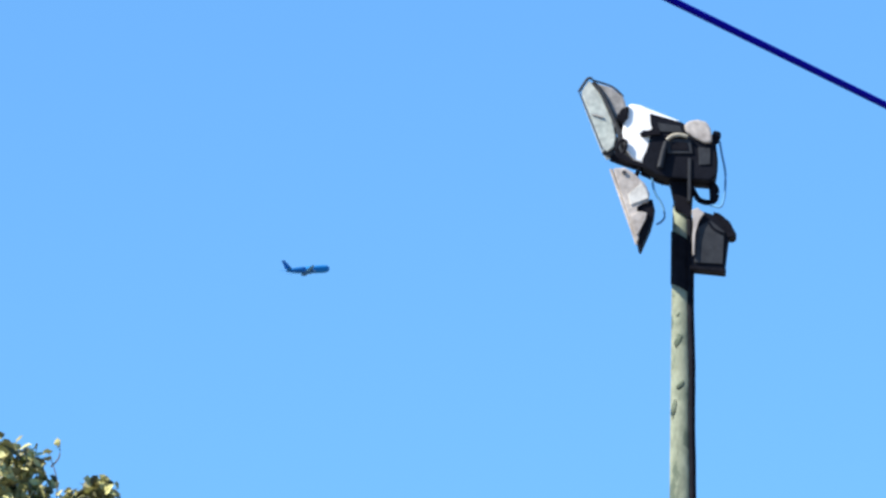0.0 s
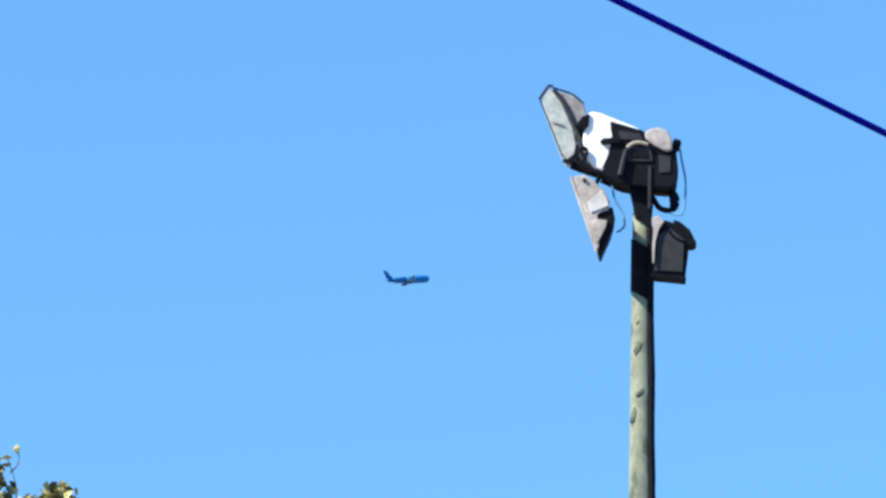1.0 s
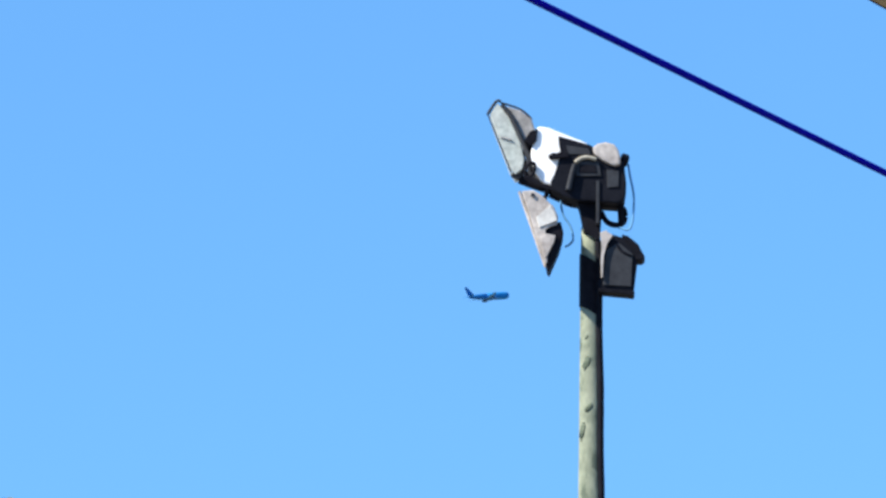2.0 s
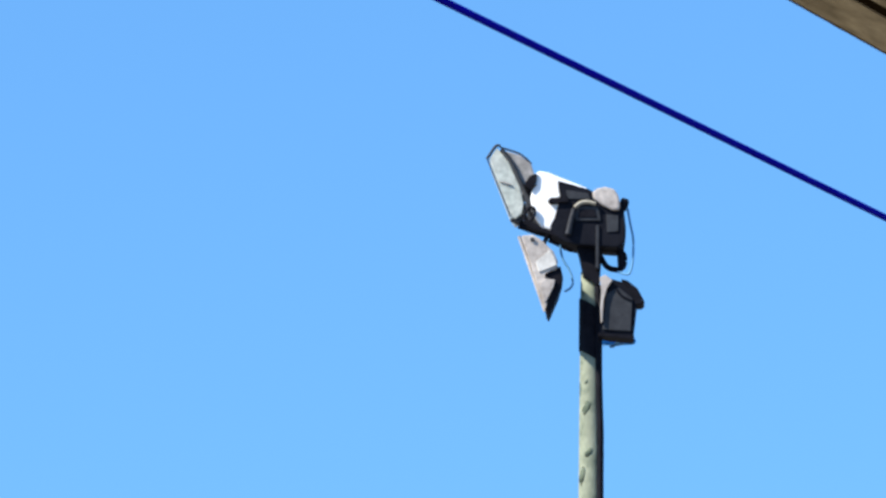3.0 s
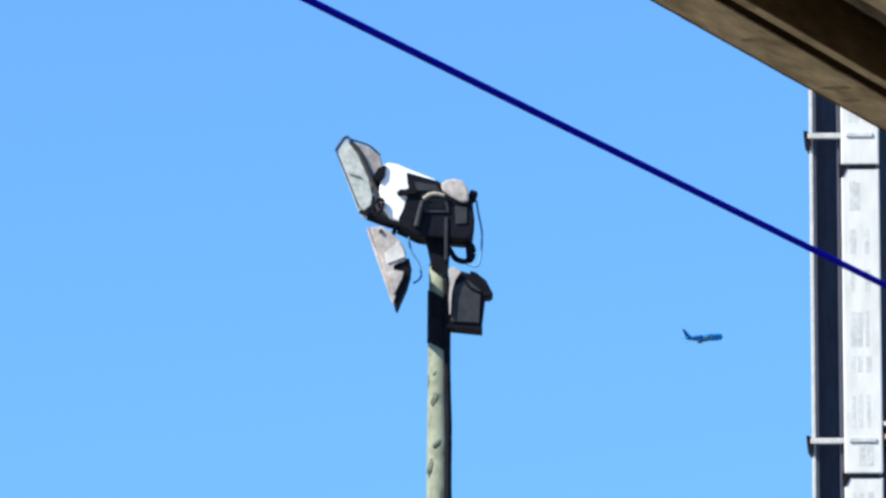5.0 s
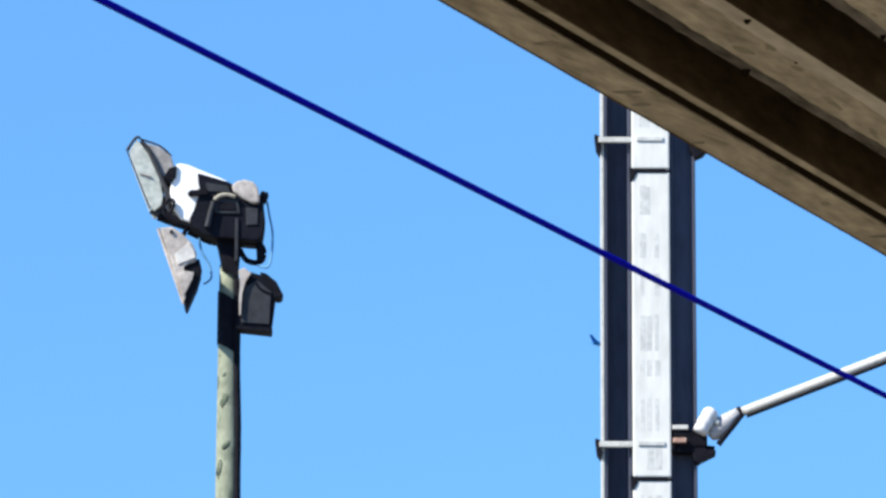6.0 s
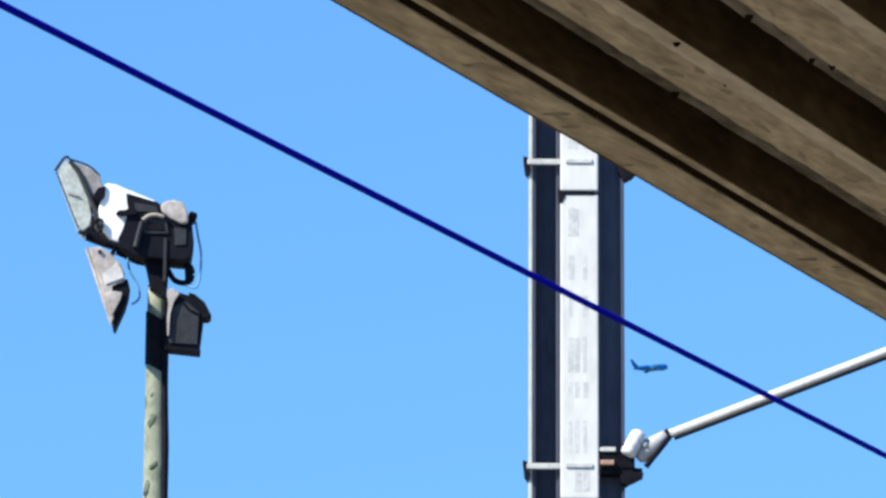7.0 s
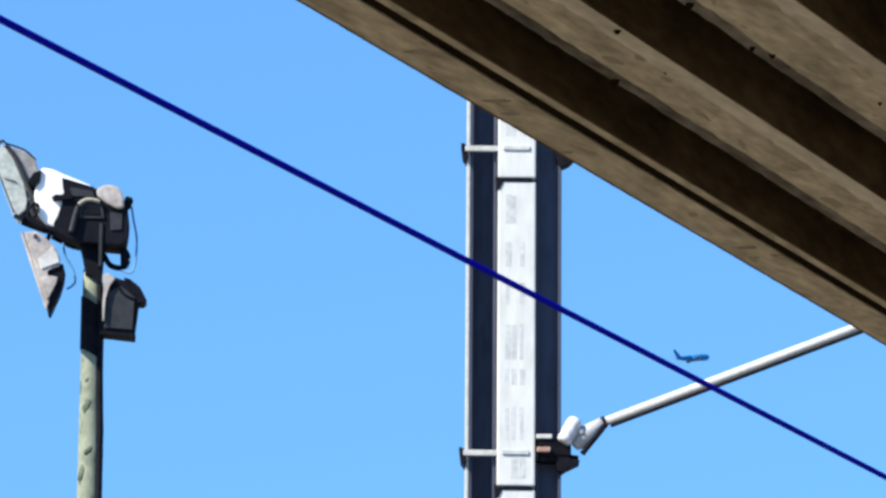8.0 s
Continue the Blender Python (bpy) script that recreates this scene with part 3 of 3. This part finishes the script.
def build_wedge_light():
    o = empty("floodlight", FLOOD)
    tagged(o, "tan wedge floodlight with shaded black underside", "floodlight", "floodlights on the pole")
    body = part("body", prism([(-0.675, 1.035), (-0.56, 1.045), (-0.485, 1.00), (-0.36, 0.88), (-0.315, 0.78), (-0.325, 0.70), (-0.455, 0.66), (-0.415, 0.33), (-0.435, 0.30)], -0.42, -0.08, 0.014, 0.9), LAMP_TAN, o, "dusty tan tapered housing")
    # separate black piece: the housing's underside shade as colour
    part("under_shade", prism([(-0.45, 0.67), (-0.40, 0.715), (-0.29, 0.735), (-0.262, 0.62), (-0.30, 0.48), (-0.405, 0.225), (-0.432, 0.26)], -0.40, -0.06, 0.012, 0.9), BLACK_STEEL, o, "black shell for the shaded underside")
    part("reflector_wing", prism([(-0.49, 0.56), (-0.43, 0.605), (-0.34, 0.59), (-0.355, 0.52), (-0.425, 0.375), (-0.445, 0.37)], -0.43, -0.39, 0.006), LAMP_TAN, body)
    # paler plate laid on where the sun strikes the housing
    part("sunlit_plate", prism([(-0.53, 0.77), (-0.47, 0.82), (-0.395, 0.89), (-0.34, 0.80), (-0.325, 0.735), (-0.40, 0.715), (-0.50, 0.665)], -0.432, -0.405, 0.006), SUNLIT_TAN, body, "bright plate for the sunlit patch")
    part("front_rim", rod([(-0.695, -0.36, 1.04), (-0.435, -0.36, 0.29)], 0.016, 8), LAMP_TAN, body)
    part("bolt", lathe([(0, 0.02), (1, 0.02)], (-0.565, -0.44, 0.99), (-0.565, -0.41, 0.99), 10), LAMP_GREY, body)
    part("mount", rod([(-0.47, -0.22, 0.97), (-0.44, -0.14, 1.06), (-0.42, -0.02, 1.14)], 0.022, 8), BLACK_STEEL, o)


def build_box_light():
    o = empty("floodlight", FLOOD)
    tagged(o, "charcoal box floodlight with pale mounting bracket", "floodlight", "floodlights on the pole")
    body = part("housing", prism([(0.10, 0.60), (0.20, 0.665), (0.33, 0.625), (0.45, 0.53), (0.455, 0.40), (0.42, 0.085), (0.085, 0.115)], -0.20, -0.03, 0.015), LAMP_DARK, o, "charcoal cast housing")
    part("rear_panel", prism([(0.15, 0.50), (0.27, 0.575), (0.41, 0.46), (0.395, 0.135), (0.12, 0.150)], -0.216, -0.202, 0.006), LAMP_GREY, body, "worn grey rear panel")
    part("hood", prism([(0.30, 0.655), (0.36, 0.64), (0.46, 0.56), (0.53, 0.425), (0.50, 0.40), (0.44, 0.40), (0.44, 0.50), (0.36, 0.58)], -0.23, 0.0, 0.01), BLACK_STEEL, body, "black hood")
    part("bottom_rim", prism([(0.08, 0.115), (0.43, 0.085), (0.425, 0.050), (0.08, 0.083)], -0.23, -0.03, 0.006), BLACK_STEEL, body)
    part("panel_rib", rod([(0.255, -0.22, 0.555), (0.30, -0.22, 0.49), (0.395, -0.22, 0.44)], 0.012, 8), LAMP_DARK, body, "charcoal raised rib", smooth=True)
    part("bracket", prism([(0.091, 0.665), (0.146, 0.69), (0.218, 0.635), (0.152, 0.56), (0.128, 0.44), (0.122, 0.215), (0.104, 0.21), (0.098, 0.375), (0.114, 0.52)], -0.25, -0.215, 0.008), LAMP_TAN, o, "pale dusty mounting bracket")


# ---------------------------------------------------------------- tree
def build_tree():
    o = empty("tree", Matrix.Translation((-9.2, 41.6, 0)))
    tagged(o, "leafy olive green tree with sparse upper twigs", "tree")
    rnd = random.Random(4)
    limbs = [rod([(0, 0, 0), (0.1, 0.05, 2.5), (0.0, 0, 4.6), (0.2, 0, 6.5)], 0.26, 14, 0.13)]
    tips = []
    clumps = [((0.93, -0.3, 9.38), (0.58, 0.6, 0.57)), ((1.91, -0.3, 9.42), (0.17, 0.3, 0.19)), ((1.70, -0.3, 9.34), (0.15, 0.25, 0.16)), ((0.2, 0.0, 9.55), (0.6, 0.7, 0.6)), ((-0.7, 0.3, 9.5), (0.8, 0.9, 0.7)), ((1.35, -0.2, 8.95), (0.5, 0.6, 0.42)),
              ((0.5, -0.6, 8.6), (0.9, 0.9, 0.7)), ((-1.4, 0.0, 8.7), (0.9, 1.0, 0.8)), ((1.7, 0.3, 8.3), (0.8, 0.9, 0.6)), ((-0.4, 0.6, 7.9), (1.2, 1.2, 0.9)), ((1.0, -0.4, 7.5), (1.1, 1.1, 0.8)), ((-1.8, -0.2, 7.4), (0.9, 1.0, 0.8)), ((2.0, 0.0, 7.2), (0.8, 0.9, 0.7))]
    for c, r in clumps:
        tips.append(Vector(c))
        base = Vector((0.1, 0, rnd.uniform(4.6, 6.3)))
        mid = base.lerp(Vector(c), 0.55) + Vector((rnd.uniform(-0.2, 0.2), rnd.uniform(-0.2, 0.2), 0.1))
        limbs.append(rod([base, mid, Vector(c)], 0.07, 8, 0.012))
    for a, b in (((1.56, -0.3, 9.45), (1.46, -0.3, 9.88)), ((1.50, -0.3, 9.72), (1.56, -0.3, 9.96)), ((1.2, -0.3, 9.6), (1.38, -0.3, 9.92)), ((1.85, -0.3, 9.3), (2.08, -0.3, 9.58))):
        limbs.append(rod([a, Vector(a).lerp(Vector(b), 0.5) + Vector((0.04, 0, -0.03)), b], 0.008, 6, 0.003))
    part("trunk", join(*limbs), BARK, o, "grey brown trunk and limbs", smooth=True)

    verts, faces = [], []

    def leaf(p, size):
        q = Euler((rnd.uniform(-1.3, 1.3), rnd.uniform(-1.3, 1.3), rnd.uniform(0, 6.3))).to_quaternion()
        w, h = size * rnd.uniform(0.28, 0.42), size
        k = len(verts)
        for x, y, z in ((0, -h / 2, 0), (w, -h * 0.1, 0.12 * w), (w * 0.7, h * 0.28, 0.1 * w), (0, h / 2, -0.1 * h), (-w * 0.7, h * 0.28, 0.1 * w), (-w, -h * 0.1, 0.12 * w), (0, 0, -0.12 * w)):
            verts.append(p + q @ Vector((x, y, z)))
        faces.extend([(k, k + 1, k + 6), (k + 1, k + 2, k + 6), (k + 2, k + 3, k + 6), (k + 3, k + 4, k + 6), (k + 4, k + 5, k + 6), (k + 5, k, k + 6)])

    for i, (c, r) in enumerate(clumps):
        count = (1900, 300, 180)[i] if i < 3 else int(900 * r[0])
        for _ in range(count):
            v = Vector((rnd.gauss(0, 1), rnd.gauss(0, 1), rnd.gauss(0, 1))).normalized() * rnd.random() ** 0.4
            lump = 1 + 0.25 * noise.noise(v * 2.5 + Vector(c))
            leaf(Vector(c) + Vector((v.x * r[0], v.y * r[1], v.z * r[2])) * lump, rnd.uniform(0.08, 0.15))
    for p in ((1.55, -0.3, 9.93), (1.56, -0.3, 9.90), (1.22, -0.3, 9.96), (1.36, -0.3, 9.89), (1.40, -0.3, 9.83), (1.47, -0.3, 9.85), (1.47, -0.3, 9.79), (2.07, -0.3, 9.56), (1.53, -0.3, 9.62), (1.58, -0.3, 9.50)):
        leaf(Vector(p), 0.095)
    me = bpy.data.meshes.new("crown")
    me.from_pydata(verts, [], faces)
    me.materials.append(LEAF)
    crown = new("crown", me)
    crown.parent = o
    tagged(crown, "olive green leaf crown", kind="stuff")


# ---------------------------------------------------------------- airliner
def slab(root, tip, root_chord, tip_chord, thick):
    bm = bmesh.new()
    loops = []
    upright = abs(tip[2] - root[2]) > abs(tip[1] - root[1])
    for p, c, th in ((Vector(root), root_chord, thick), (Vector(tip), tip_chord, thick * tip_chord / root_chord)):
        ring = []
        for s, h in ((0.0, 0.0), (0.08, 0.5), (0.35, 0.6), (0.7, 0.35), (1.0, 0.0), (0.7, -0.2), (0.35, -0.4), (0.08, -0.35)):
            across = Vector((0, h * th, 0)) if upright else Vector((0, 0, h * th))
            ring.append(bm.verts.new(p + Vector((c * (0.25 - s), 0, 0)) + across))
        loops.append(ring)
    a, b = loops
    for k in range(8):
        bm.faces.new((a[k], a[(k + 1) % 8], b[(k + 1) % 8], b[k]))
    bm.faces.new(a[::-1])
    bm.faces.new(b)
    return bm


def build_airliner():
    o = empty("airplane", Matrix())
    tagged(o, "distant blue grey twin engine airliner climbing", "airplane")
    part("fuselage", lathe([(0, 2.15), (0.35, 2.5), (0.78, 2.6), (0.92, 2.3), (0.972, 1.6), (0.992, 0.9), (1, 0.15)], (-2.0, 0, 0.4), (16.8, 0, 0), 24), JET_HAZE, o, "blue grey fuselage", smooth=True)
    part("tail_cone", lathe([(0, 0.3), (0.12, 0.9), (0.42, 1.6), (0.75, 2.08), (1, 2.1)], (-16.8, 0, 0.9), (-2.003, 0, 0.4), 24), JET_DARK, o, "dark blue rear fuselage", smooth=True)
    part("wing", slab((1.5, -1.5, -0.9), (-5.2, -16.5, 0.6), 6.4, 1.7, 0.7), JET_WING, o, "pale grey blue wing")
    part("wing", slab((1.5, 1.5, -0.9), (-5.2, 16.5, 0.6), 6.4, 1.7, 0.7), JET_WING, o, "pale grey blue wing")
    part("tailplane", slab((-13.6, -0.6, 1.2), (-16.6, -6.2, 1.9), 3.6, 1.4, 0.35), JET_HAZE, o)
    part("tailplane", slab((-13.6, 0.6, 1.2), (-16.6, 6.2, 1.9), 3.6, 1.4, 0.35), JET_HAZE, o)
    part("tail_fin", slab((-12.4, 0, 1.8), (-16.8, 0, 7.7), 5.6, 2.2, 0.5), JET_DARK, o, "dark blue tail fin")
    part("belly_fairing", lathe([(0, 0.3), (0.2, 1.3), (0.8, 1.3), (1, 0.3)], (-4.5, 0, -1.25), (4.5, 0, -1.25), 16), JET_BELLY, o, "pale belly fairing", smooth=True)
    for y in (-5.7, 5.7):
        part("engine", lathe([(0, 0.4), (0.15, 0.65), (0.55, 0.95), (0.9, 0.98), (1, 0.85)], (-1.6, y, -1.8), (2.4, y, -1.8), 18), JET_BELLY, o, "pale engine nacelle", smooth=True)
    return o


build_canopy()
build_cable()
build_mast()
build_flood_pole()
build_visor_light()
build_dome_light()
build_wedge_light()
build_box_light()
build_tree()
airliner = build_airliner()


def motions():
    """The airliner climbs away at a nearly steady speed, rocked a little by the air."""
    start, speed = Vector((-429.0, 3183.5, 757.5)), Vector((83.1, 66.9, 14.2))
    turn = pose(0, 0, 0, 0, -12.0, 90 - 51.2)
    rock = [(0.0, 0.0, 0.0), (0.5, 0.4, -0.3), (1.0, 1.9, -0.8), (1.5, 1.9, -0.8), (2.5, 0.9, -0.3), (3.5, 1.0, 0.0), (4.5, -0.3, 0.2),
            (5.0, -1.2, -0.7), (6.0, 0.2, -1.0), (7.0, 1.2, -1.2), (7.5, 3.6, -2.6), (8.0, 2.3, -1.1)]
    walk(airliner, [(t, Matrix.Translation(start + speed * t + Vector((dx, 0, dz))) @ turn) for t, dx, dz in rock])


motions()
